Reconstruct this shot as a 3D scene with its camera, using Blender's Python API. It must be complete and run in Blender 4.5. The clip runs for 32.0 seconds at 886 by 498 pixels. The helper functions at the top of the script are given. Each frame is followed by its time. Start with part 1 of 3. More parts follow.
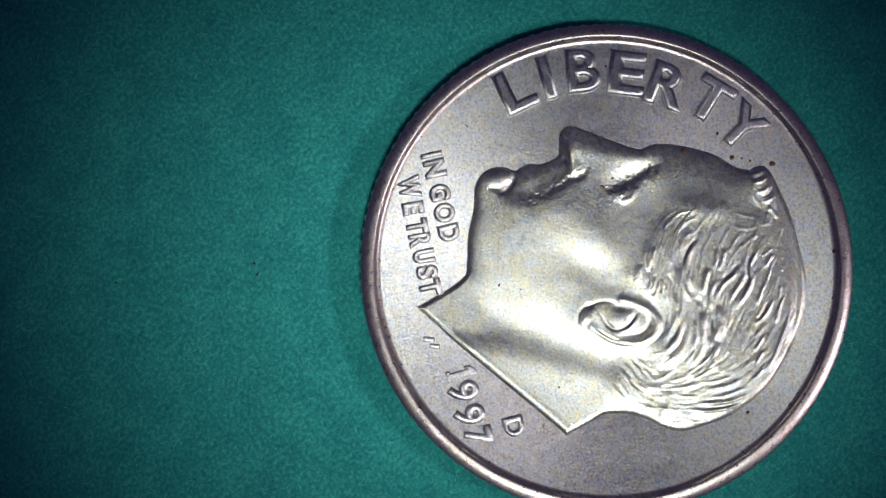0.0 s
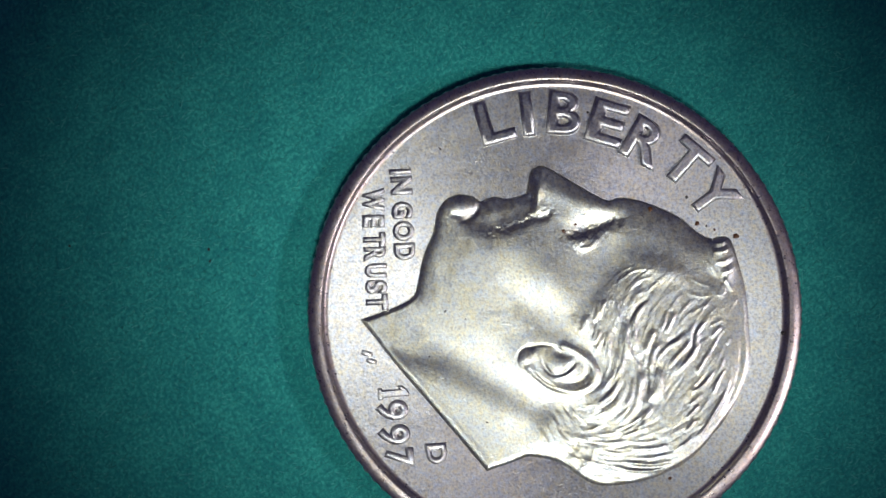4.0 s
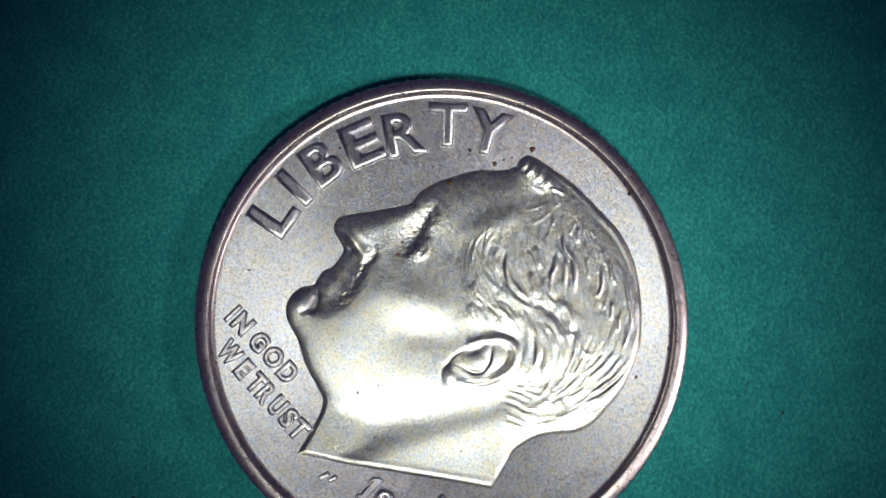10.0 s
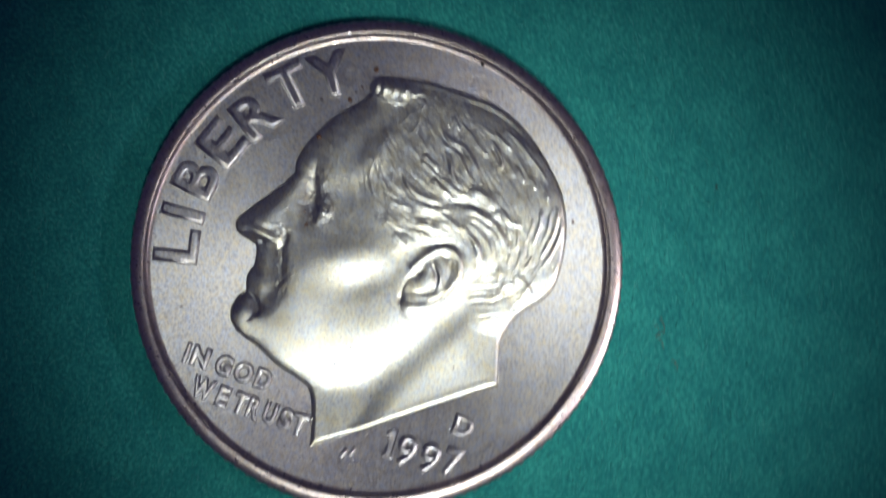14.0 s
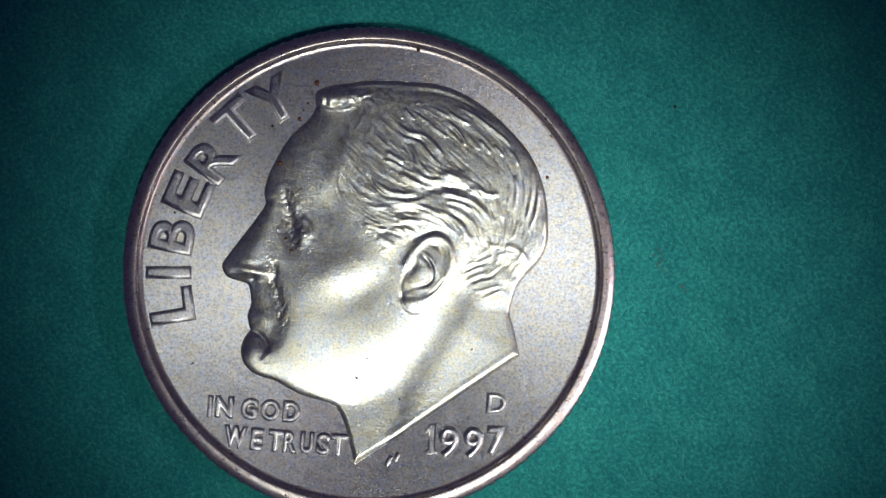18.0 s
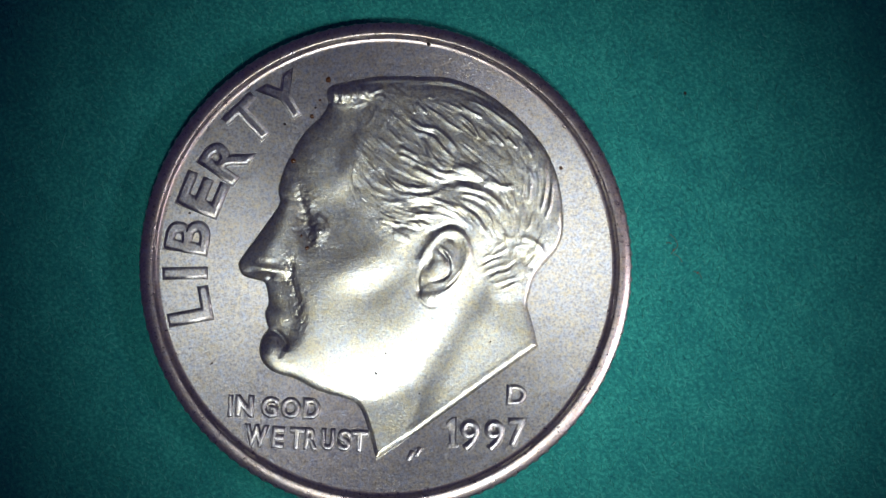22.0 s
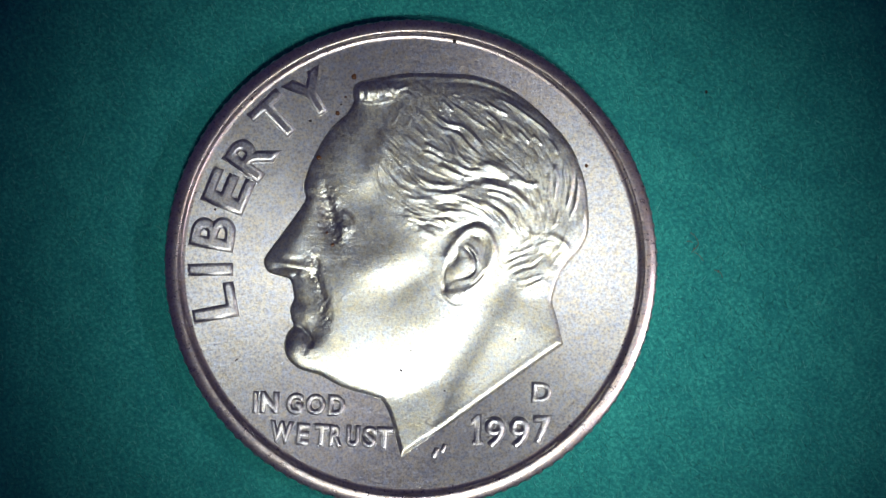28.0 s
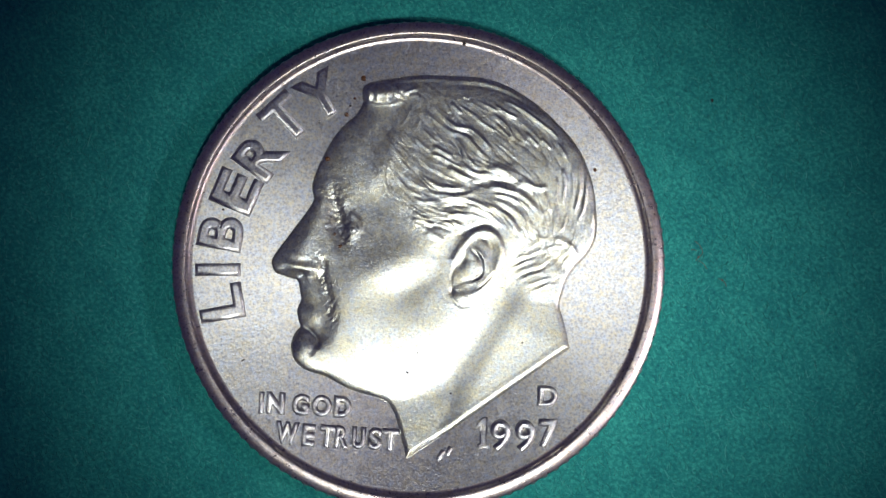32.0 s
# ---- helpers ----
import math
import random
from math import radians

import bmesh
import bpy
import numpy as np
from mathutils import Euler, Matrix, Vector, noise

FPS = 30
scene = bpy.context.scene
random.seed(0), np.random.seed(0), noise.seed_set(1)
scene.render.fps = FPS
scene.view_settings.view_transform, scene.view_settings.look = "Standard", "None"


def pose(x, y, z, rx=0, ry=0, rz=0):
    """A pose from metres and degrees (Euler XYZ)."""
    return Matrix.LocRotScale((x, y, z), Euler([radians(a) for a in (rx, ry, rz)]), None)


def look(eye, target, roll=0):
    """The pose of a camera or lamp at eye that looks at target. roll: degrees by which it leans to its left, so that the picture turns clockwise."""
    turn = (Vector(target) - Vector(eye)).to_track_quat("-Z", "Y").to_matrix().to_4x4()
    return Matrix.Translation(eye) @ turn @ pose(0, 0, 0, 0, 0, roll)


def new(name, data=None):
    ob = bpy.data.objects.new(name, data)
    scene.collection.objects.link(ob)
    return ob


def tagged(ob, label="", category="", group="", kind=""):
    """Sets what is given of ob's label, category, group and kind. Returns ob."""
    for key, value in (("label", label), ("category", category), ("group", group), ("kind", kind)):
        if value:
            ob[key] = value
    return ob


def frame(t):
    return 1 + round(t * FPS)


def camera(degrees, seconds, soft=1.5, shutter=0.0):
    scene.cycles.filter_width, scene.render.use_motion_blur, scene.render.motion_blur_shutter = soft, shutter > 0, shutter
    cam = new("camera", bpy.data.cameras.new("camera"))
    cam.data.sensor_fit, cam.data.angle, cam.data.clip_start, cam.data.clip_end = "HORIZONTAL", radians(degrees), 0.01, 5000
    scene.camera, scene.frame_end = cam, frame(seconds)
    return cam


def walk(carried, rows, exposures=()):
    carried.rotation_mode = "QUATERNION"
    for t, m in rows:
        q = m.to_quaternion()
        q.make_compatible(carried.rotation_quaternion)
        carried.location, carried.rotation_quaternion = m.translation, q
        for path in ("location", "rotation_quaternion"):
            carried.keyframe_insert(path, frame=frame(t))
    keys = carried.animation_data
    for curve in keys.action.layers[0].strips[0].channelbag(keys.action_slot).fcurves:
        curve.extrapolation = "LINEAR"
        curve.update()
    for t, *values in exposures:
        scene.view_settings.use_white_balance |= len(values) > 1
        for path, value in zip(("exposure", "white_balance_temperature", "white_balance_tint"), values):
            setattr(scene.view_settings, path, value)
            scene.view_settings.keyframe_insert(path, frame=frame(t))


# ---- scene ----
# The camera stands still above the stage, leaning a little; the coin and the card are moved under it by hand.
cam = camera(20.71, 32.0, 1.5, 0.6)
EYE = pose(0.00065, -0.00975, 0.08881, 6.343, 0.371, 0)
walk(cam, [(0, EYE), (32, EYE)], [(0, 0.10), (11, 0.10), (14, 0.0), (25.5, 0.0), (27.5, 0.2), (32, 0.2)])

MM = 0.001

# ---- light: the lamp beside the lens, a weaker one to the side, and the dim room ----
world = bpy.data.worlds.new("world")
scene.world = world
world.use_nodes = True
world.node_tree.nodes["Background"].inputs["Color"].default_value = (0.36, 0.30, 0.92, 1)
world.node_tree.nodes["Background"].inputs["Strength"].default_value = 0.055


def lamp(name, eye, target, watts, radius, degrees, blend, colour):
    data = bpy.data.lights.new(name, "SPOT")
    data.energy, data.shadow_soft_size, data.color = watts, radius * MM, colour
    data.spot_size, data.spot_blend = radians(degrees), blend
    ob = new(name, data)
    ob.matrix_world = look([a * MM for a in eye], [a * MM for a in target])
    return ob


lamp("stage_lamp", (7, -33, 92), (1.2, -1.5, 0), 0.43, 12.0, 13.0, 1.0, (0.98, 0.99, 0.985))
lamp("side_lamp", (64, -17, 62), (2.6, -1.5, 0), 0.178, 8.0, 12.7, 1.0, (1.0, 0.89, 0.97))


# ---- materials ----
def material(name):
    m = bpy.data.materials.new(name)
    m.use_nodes = True
    nodes, links = m.node_tree.nodes, m.node_tree.links
    return m, nodes, links, nodes["Principled BSDF"]


def noise_node(nodes, links, scale, detail=3.0, rough=0.55, coords=None):
    n = nodes.new("ShaderNodeTexNoise")
    n.inputs["Scale"].default_value, n.inputs["Detail"].default_value, n.inputs["Roughness"].default_value = scale, detail, rough
    if coords:
        links.new(coords, n.inputs["Vector"])
    return n


def ramp(nodes, links, value, stops):
    r = nodes.new("ShaderNodeValToRGB")
    el = r.color_ramp.elements
    while len(el) < len(stops):
        el.new(0.5)
    for e, (p, c) in zip(el, stops):
        e.position, e.color = p, (*c, 1) if len(c) == 3 else c
    links.new(value, r.inputs["Fac"])
    return r


def bump(nodes, links, height, depth_mm, strength, before=None):
    b = nodes.new("ShaderNodeBump")
    b.inputs["Strength"].default_value, b.inputs["Distance"].default_value = strength, depth_mm * MM
    links.new(height, b.inputs["Height"])
    if before:
        links.new(before, b.inputs["Normal"])
    return b.outputs["Normal"]


def math_node(nodes, links, kind, first, second=None, value=None):
    n = nodes.new("ShaderNodeMath")
    n.operation = kind
    links.new(first, n.inputs[0])
    if second is not None:
        links.new(second, n.inputs[1])
    if value is not None:
        n.inputs[1].default_value = value
    return n.outputs[0]


def silver(name, low, high, rough, spread, grain, aniso=0.0, mapped=False, flow=0.0, tone=0.5):
    """Cupronickel: grainy, faintly toned; aniso and flow lay the die's flow lines from the middle outwards."""
    m, nodes, links, b = material(name)
    co = nodes.new("ShaderNodeTexCoord").outputs["Object"]
    toning = noise_node(nodes, links, 1800, 6, 0.72, co)
    col = ramp(nodes, links, toning.outputs["Fac"], [(0.33, low), (0.5, tuple((p + q) / 2 for p, q in zip(low, high))), (0.69, high)])
    tint = noise_node(nodes, links, 6500, 5, 0.75, co)
    tones = ramp(nodes, links, tint.outputs["Fac"], [(0.34, (0.74, 0.86, 1.0)), (0.5, (1.0, 1.0, 1.0)), (0.66, (1.0, 0.93, 0.70))])
    mul = nodes.new("ShaderNodeMix")
    mul.data_type, mul.blend_type = "RGBA", "MULTIPLY"
    mul.inputs[0].default_value = tone
    links.new(col.outputs["Color"], mul.inputs[6])
    links.new(tones.outputs["Color"], mul.inputs[7])
    specks = noise_node(nodes, links, 11000, 3, 0.7, co)
    dull = ramp(nodes, links, specks.outputs["Fac"], [(0.32, (0.48, 0.48, 0.54)), (0.52, (1.0, 1.0, 1.0)), (0.70, (1.2, 1.2, 1.18))])
    dim = nodes.new("ShaderNodeMix")
    dim.data_type, dim.blend_type = "RGBA", "MULTIPLY"
    dim.inputs[0].default_value = tone
    links.new(mul.outputs[2], dim.inputs[6])
    links.new(dull.outputs["Color"], dim.inputs[7])
    links.new(dim.outputs[2], b.inputs["Base Color"])
    b.inputs["Metallic"].default_value = 1.0
    wear = noise_node(nodes, links, 5000, 3, 0.6, co)
    mr = nodes.new("ShaderNodeMapRange")
    mr.inputs["From Min"].default_value, mr.inputs["From Max"].default_value = 0.3, 0.7
    mr.inputs["To Min"].default_value, mr.inputs["To Max"].default_value = rough - spread, rough + spread
    links.new(wear.outputs["Fac"], mr.inputs["Value"])
    links.new(mr.outputs["Result"], b.inputs["Roughness"])
    fine = noise_node(nodes, links, 26000, 2, 0.6, co)
    normal = bump(nodes, links, fine.outputs["Fac"], 0.006, grain)
    if flow:
        split = nodes.new("ShaderNodeSeparateXYZ")
        links.new(co, split.inputs[0])
        turn = math_node(nodes, links, "ARCTAN2", split.outputs["Y"], split.outputs["X"])
        away = nodes.new("ShaderNodeVectorMath")
        away.operation = "LENGTH"
        links.new(co, away.inputs[0])
        polar = nodes.new("ShaderNodeCombineXYZ")
        links.new(math_node(nodes, links, "MULTIPLY", turn, None, 95.0), polar.inputs["X"])
        links.new(math_node(nodes, links, "MULTIPLY", away.outputs["Value"], None, 2600.0), polar.inputs["Y"])
        streak = noise_node(nodes, links, 1.0, 3, 0.65, polar.outputs[0])
        normal = bump(nodes, links, streak.outputs["Fac"], 0.016, flow, normal)
    grit = noise_node(nodes, links, 15000, 2, 0.6, co)
    normal = bump(nodes, links, grit.outputs["Fac"], 0.011, 0.6 * grain, normal)
    broad = noise_node(nodes, links, 2400, 3, 0.5, co)
    normal = bump(nodes, links, broad.outputs["Fac"], 0.02, 0.22 * grain, normal)
    wave = noise_node(nodes, links, 520, 3, 0.5, co)
    links.new(bump(nodes, links, wave.outputs["Fac"], 0.12, 0.19, normal), b.inputs["Normal"])
    if aniso:
        b.inputs["Anisotropic"].default_value, b.inputs["Anisotropic Rotation"].default_value = aniso, 0.022
        t = nodes.new("ShaderNodeTangent")
        if mapped:
            t.direction_type, t.uv_map = "UV_MAP", "flow"
        else:
            t.direction_type, t.axis = "RADIAL", "Z"
        links.new(t.outputs["Tangent"], b.inputs["Tangent"])
    return m


M_FIELD = silver("struck_field", (0.745, 0.71, 0.60), (0.67, 0.71, 0.765), 0.395, 0.06, 0.85, 0.71, False, 0.5, 0.85)
M_RELIEF = silver("struck_relief", (0.76, 0.735, 0.54), (0.66, 0.715, 0.73), 0.35, 0.06, 1.0, 0.0, False, 0.0, 0.75)
M_LETTER = silver("struck_letter", (0.72, 0.69, 0.62), (0.67, 0.70, 0.74), 0.375, 0.06, 0.8, 0.65, True, 0.0, 0.85)
M_RIM = silver("rim_metal", (0.72, 0.61, 0.52), (0.75, 0.70, 0.69), 0.31, 0.05, 0.6, 0.0, False, 0.0, 0.6)
M_REED = silver("reed_metal", (0.80, 0.68, 0.65), (0.90, 0.85, 0.85), 0.38, 0.08, 0.4)
M_EDGE = silver("copper_edge", (0.60, 0.33, 0.25), (0.76, 0.52, 0.45), 0.5, 0.08, 0.6)


def plain(name, colour, rough, metallic=0.0, spread=0.35):
    m, nodes, links, b = material(name)
    co = nodes.new("ShaderNodeTexCoord").outputs["Object"]
    n = noise_node(nodes, links, 14000, 3, 0.6, co)
    c = ramp(nodes, links, n.outputs["Fac"], [(0.3, tuple(x * (1 - spread) for x in colour)), (0.7, tuple(min(1, x * (1 + spread)) for x in colour))])
    links.new(c.outputs["Color"], b.inputs["Base Color"])
    b.inputs["Roughness"].default_value, b.inputs["Metallic"].default_value = rough, metallic
    links.new(bump(nodes, links, n.outputs["Fac"], 0.01, 0.5), b.inputs["Normal"])
    return m


M_RUST = plain("rust_brown", (0.11, 0.045, 0.012), 0.3)
M_DARK = plain("dark_dirt", (0.03, 0.022, 0.02), 0.7)
M_REDDISH = plain("reddish_lint", (0.16, 0.15, 0.12), 0.8)
M_CREASE = plain("crease_green", (0.02, 0.36, 0.33), 0.8)


def card_material():
    m, nodes, links, b = material("green_card")
    co = nodes.new("ShaderNodeTexCoord").outputs["Object"]
    broad = noise_node(nodes, links, 700, 4, 0.6, co)
    grainway = nodes.new("ShaderNodeMapping")
    grainway.inputs["Rotation"].default_value = (0, 0, radians(-112))
    grainway.inputs["Scale"].default_value = (0.8, 1.0, 1.0)
    links.new(co, grainway.inputs["Vector"])
    pulp = noise_node(nodes, links, 7600, 5, 0.7, grainway.outputs["Vector"])
    mix = nodes.new("ShaderNodeMath")
    mix.operation = "MULTIPLY_ADD"
    links.new(broad.outputs["Fac"], mix.inputs[0])
    mix.inputs[1].default_value = 0.30
    links.new(pulp.outputs["Fac"], mix.inputs[2])
    c = ramp(nodes, links, mix.outputs["Value"], [(0.42, (0.007, 0.145, 0.18)), (0.64, (0.020, 0.30, 0.265)), (0.86, (0.065, 0.54, 0.44))])
    links.new(c.outputs["Color"], b.inputs["Base Color"])
    b.inputs["Roughness"].default_value = 0.85
    b.inputs["Specular IOR Level"].default_value = 0.25
    links.new(bump(nodes, links, pulp.outputs["Fac"], 0.045, 1.0), b.inputs["Normal"])
    return m


M_CARD = card_material()


def fibre_material():
    m, nodes, links, b = material("green_fibre")
    g = nodes.new("ShaderNodeNewGeometry")
    c = ramp(nodes, links, g.outputs["Random Per Island"], [(0.0, (0.012, 0.235, 0.245)), (0.45, (0.016, 0.27, 0.245)), (0.8, (0.04, 0.40, 0.335)), (1.0, (0.15, 0.66, 0.58))])
    links.new(c.outputs["Color"], b.inputs["Base Color"])
    b.inputs["Roughness"].default_value = 0.7
    b.inputs["Specular IOR Level"].default_value = 0.3
    return m


M_FIBRE = fibre_material()
M_TABLE = plain("grey_table", (0.12, 0.12, 0.13), 0.6)


# ---- builders ----
def smooth(mesh):
    mesh.polygons.foreach_set("use_smooth", [True] * len(mesh.polygons))
    return mesh


def mesh_of(name, verts, faces, mat, soft=True):
    me = bpy.data.meshes.new(name)
    me.from_pydata([tuple(v) for v in verts], [], [tuple(f) for f in faces])
    me.materials.append(mat)
    me.update()
    return smooth(me) if soft else me


def part(name, data, parent, label="", m=None):
    ob = new(name, data)
    ob.parent = parent
    if m is not None:
        ob.matrix_basis = m
    return tagged(ob, label)


# ---- the stage under the card ----
def slab(name, x0, x1, y0, y1, z0, z1, mat, round_mm=0.0):
    bm = bmesh.new()
    bmesh.ops.create_cube(bm, size=1.0)
    for v in bm.verts:
        v.co = ((x0 + x1) / 2 + v.co.x * (x1 - x0), (y0 + y1) / 2 + v.co.y * (y1 - y0), (z0 + z1) / 2 + v.co.z * (z1 - z0))
    if round_mm:
        bmesh.ops.bevel(bm, geom=list(bm.edges), offset=round_mm * MM, segments=2, affect="EDGES", profile=0.5)
    me = bpy.data.meshes.new(name)
    bm.to_mesh(me)
    bm.free()
    me.materials.append(mat)
    return me


CARD_THICK = 0.35
stage = new("table_top", slab("table_top", -0.30, 0.30, -0.22, 0.22, -0.0205, -CARD_THICK * MM, M_TABLE, 1.5))
tagged(stage, "plain grey table top under the green card", "table", kind="structure")

# ---- the green card ----
card = new("green_card", slab("green_card", -0.075, 0.075, -0.075, 0.075, -CARD_THICK * MM, 0.0, M_CARD, 0.05))
tagged(card, "matte green fibrous card lying flat under the coin", "card")


def fibres(count, seed, reach, hole):
    """Short curved fibres lying in the card's nap, each a thin three-sided strand."""
    rng = np.random.default_rng(seed)
    rad = np.sqrt(rng.uniform(hole ** 2, reach ** 2, count))
    az = rng.uniform(0, 2 * np.pi, count)
    x, y = rad * np.cos(az), rad * np.sin(az)
    length = rng.gamma(2.0, 0.06, count) + 0.08
    turn = rng.normal(1.95, 0.5, count) + (rng.random(count) < 0.25) * rng.uniform(0, np.pi, count)
    bend = rng.normal(0, 0.45, count)
    thick = rng.uniform(0.007, 0.017, count)
    lift = np.abs(rng.normal(0, 0.008, count))
    verts, rings = [], 4
    for k in range(rings):
        s = k / (rings - 1)
        a = turn + bend * (s - 0.5)
        px, py = x + length * (s - 0.5) * np.cos(a), y + length * (s - 0.5) * np.sin(a)
        pz = 0.0 + lift * math.sin(math.pi * s)
        w = thick * (1.0 if 0 < k < rings - 1 else 0.35)
        for j in range(3):
            c = 2 * math.pi * j / 3 + math.pi / 2
            verts.append(np.stack([px - np.sin(a) * w * math.cos(c), py + np.cos(a) * w * math.cos(c), pz + w * math.sin(c)], 1))
    v = np.stack(verts, 1).reshape(-1, 3) * MM
    quad = np.array([[3 * k + j, 3 * k + (j + 1) % 3, 3 * k + 3 + (j + 1) % 3, 3 * k + 3 + j] for k in range(rings - 1) for j in range(3)])
    f = (np.arange(count)[:, None, None] * 3 * rings + quad[None]).reshape(-1, 4)
    me = bpy.data.meshes.new("fibre_nap")
    me.from_pydata(v.tolist(), [], f.tolist())
    me.materials.append(M_FIBRE)
    me.update()
    return smooth(me)


tagged(part("fibre_nap", fibres(105000, 5, 27.0, 8.6), card, "fuzzy green fibres of the card's surface"), kind="stuff")


def blob(name, size, mat, seed, flat=0.5):
    """A small uneven crumb, size in mm."""
    bm = bmesh.new()
    bmesh.ops.create_icosphere(bm, subdivisions=2, radius=1.0)
    for v in bm.verts:
        k = 1 + 0.45 * noise.noise(v.co * 1.4 + Vector((seed * 3.1, seed, 0)))
        v.co = Vector((v.co.x * size[0] * k, v.co.y * size[1] * k, v.co.z * min(size) * flat * k)) * MM
    me = bpy.data.meshes.new(name)
    bm.to_mesh(me)
    bm.free()
    me.materials.append(mat)
    return smooth(me)


# ---- the coin ----
# Die plan: u to the right, v downwards, 48 units to the millimetre, the middle of the coin at 704, 462.5.
UNIT = 17.91 / 864
MID_U, MID_V = 704.0, 462.5


def die(u, v):
    x, y = (u - MID_U) * UNIT, (MID_V - v + 7.8e-5 * np.clip(450 - v, 0, None) ** 2) * UNIT
    return 0.99074 * x + 0.1240, 0.98828 * y -0.00076 * x -0.0172


FIELD_R = 8.22


def field_z(r):
    """Height of the field in mm: a very shallow dish."""
    return 0.945 + 0.22 * (np.clip(r, 0, FIELD_R) / FIELD_R) ** 2


coin = new("coin")
coin.empty_display_size = 0.01
tagged(coin, "uncirculated silver-coloured dime with raised profile, lying on green card", "coin")

SIDES = 354


def lathe(name, profile, mat, sides=SIDES):
    """Turns a profile of (radius, height) in mm about the coin's axis."""
    verts, faces = [], []
    for r, z in profile:
        for k in range(sides):
            a = 2 * math.pi * k / sides
            verts.append((r * math.cos(a) * MM, r * math.sin(a) * MM, z * MM))
    for i in range(len(profile) - 1):
        for k in range(sides):
            n = (k + 1) % sides
            faces.append((i * sides + k, i * sides + n, (i + 1) * sides + n, (i + 1) * sides + k))
    return mesh_of(name, verts, faces, mat)


def field_profile():
    rs = [FIELD_R * (1 - k / 24) for k in range(24)] + [0.02]
    return [(r, float(field_z(r))) for r in rs]


part("field", lathe("field", field_profile(), M_FIELD), coin, "satin silver field with radial mint lustre")


RIM = [(8.935, 1.14), (8.937, 1.18), (8.935, 1.21), (8.925, 1.232)] + [(r, 1.3455 - 0.79 * (r - 8.55) ** 2) for r in (8.90, 8.87, 8.84, 8.81, 8.78, 8.75, 8.72, 8.69, 8.66, 8.63, 8.60, 8.56)] + \
      [(8.535, 1.3455), (8.508, 1.344), (8.487, 1.338), (8.468, 1.326), (8.45, 1.308), (8.432, 1.284), (8.412, 1.256), (8.388, 1.229), (8.363, 1.207), (8.335, 1.190), (8.305, 1.179), (8.275, 1.172), (8.25, 1.168), (8.235, 1.166)] + [(FIELD_R, float(field_z(FIELD_R)))]
part("rim", lathe("rim", RIM, M_RIM), coin, "narrow raised rim, slightly worn")
WALL = [(0.02, 0.02), (8.45, 0.02), (8.70, 0.05), (8.86, 0.18), (8.885, 0.35), (8.89, 0.90), (8.91, 1.02), (8.935, 1.14)]


def clad(me, level):
    """The outer layers of the edge are silver-coloured, the core between them is copper."""
    me.materials.append(M_REED)
    for f in me.polygons:
        f.material_index = 1 if f.center.z > level * MM else 0
    return me


part("edge_band", clad(lathe("edge_band", WALL, M_EDGE), 1.05), coin, "coppery brown edge between the reeds")


def reed_mesh():
    """One upright reed of the edge, tapering over the shoulder of the rim."""
    rows = [(8.87, 0.20, 0.02), (8.90, 0.28, 0.10), (8.955, 0.38, 0.13), (8.985, 0.80, 0.13), (8.985, 1.06, 0.13), (8.976, 1.15, 0.13), (8.958, 1.20, 0.12), (8.937, 1.228, 0.10), (8.91, 1.245, 0.05)]
    verts, faces = [], []
    for r, z, w in rows:
        for y, dr in ((-w, -0.05), (-0.55 * w, -0.010), (0, 0), (0.55 * w, -0.010), (w, -0.05)):
            verts.append(((r + dr) * MM, y * MM, z * MM))
    for i in range(len(rows) - 1):
        for k in range(4):
            faces.append((i * 5 + k, i * 5 + k + 1, i * 5 + 6 + k, i * 5 + 5 + k))
    return clad(mesh_of("reed", verts, faces, M_EDGE), 1.17)


REED = reed_mesh()
for k in range(118):
    part("reed", REED, coin, "", pose(0, 0, 0, 0, 0, 360 * k / 118))


# ---- the raised profile ----
def curve(points, steps=12, closed=False, sharp=()):
    """A smooth line through die points (Catmull-Rom); corners listed in sharp stay sharp."""
    p = [np.array(q, float) for q in points]
    n, out = len(p), []
    for i in range(n if closed else n - 1):
        a, b = p[i], p[(i + 1) % n]
        before = p[i - 1] if (closed or i > 0) and i not in sharp else a
        after = p[(i + 2) % n] if (closed or i + 2 < n) and (i + 1) % n not in sharp else b
        for s in range(steps):
            t = s / steps
            out.append(0.5 * (2 * a + (b - before) * t + (2 * before - 5 * a + 4 * b - after) * t * t + (3 * a - before - 3 * b + after) * t ** 3))
    if not closed:
        out.append(p[-1])
    return np.array(out)


FOREHEAD = [(594, 178), (582, 199), (549, 232), (521, 281), (509, 315), (507, 334), (510, 351)]
NOSE = [(494, 378), (470, 412), (446, 446), (438, 463), (446, 481), (466, 488), (484, 494)]
LIPS = [(490, 512), (492, 530), (486, 548), (489, 565), (492, 577)]
CHIN = [(481, 592), (477, 612), (482, 633), (497, 649), (515, 657)]
THROAT = [(540, 664), (582, 685), (628, 699), (650, 710), (664, 738), (674, 772)]
NECK = [(684, 808), (780, 741), (880, 668), (968, 605)]
NAPE = [(957, 560), (949, 532), (953, 508), (961, 484), (975, 462), (1000, 432), (1012, 397)]
BACK = [(1009, 341), (999, 297), (976, 249), (936, 205), (892, 168), (849, 144)]
CROWN = [(805, 131), (762, 129), (697, 128), (640, 136), (599, 147), (591, 162)]
outline = FOREHEAD + NOSE + LIPS + CHIN + THROAT + NECK + NAPE + BACK + CROWN
tip = len(FOREHEAD + NOSE + LIPS + CHIN + THROAT)
PROFILE = curve(outline, 9, True, (0, tip, tip + 3))

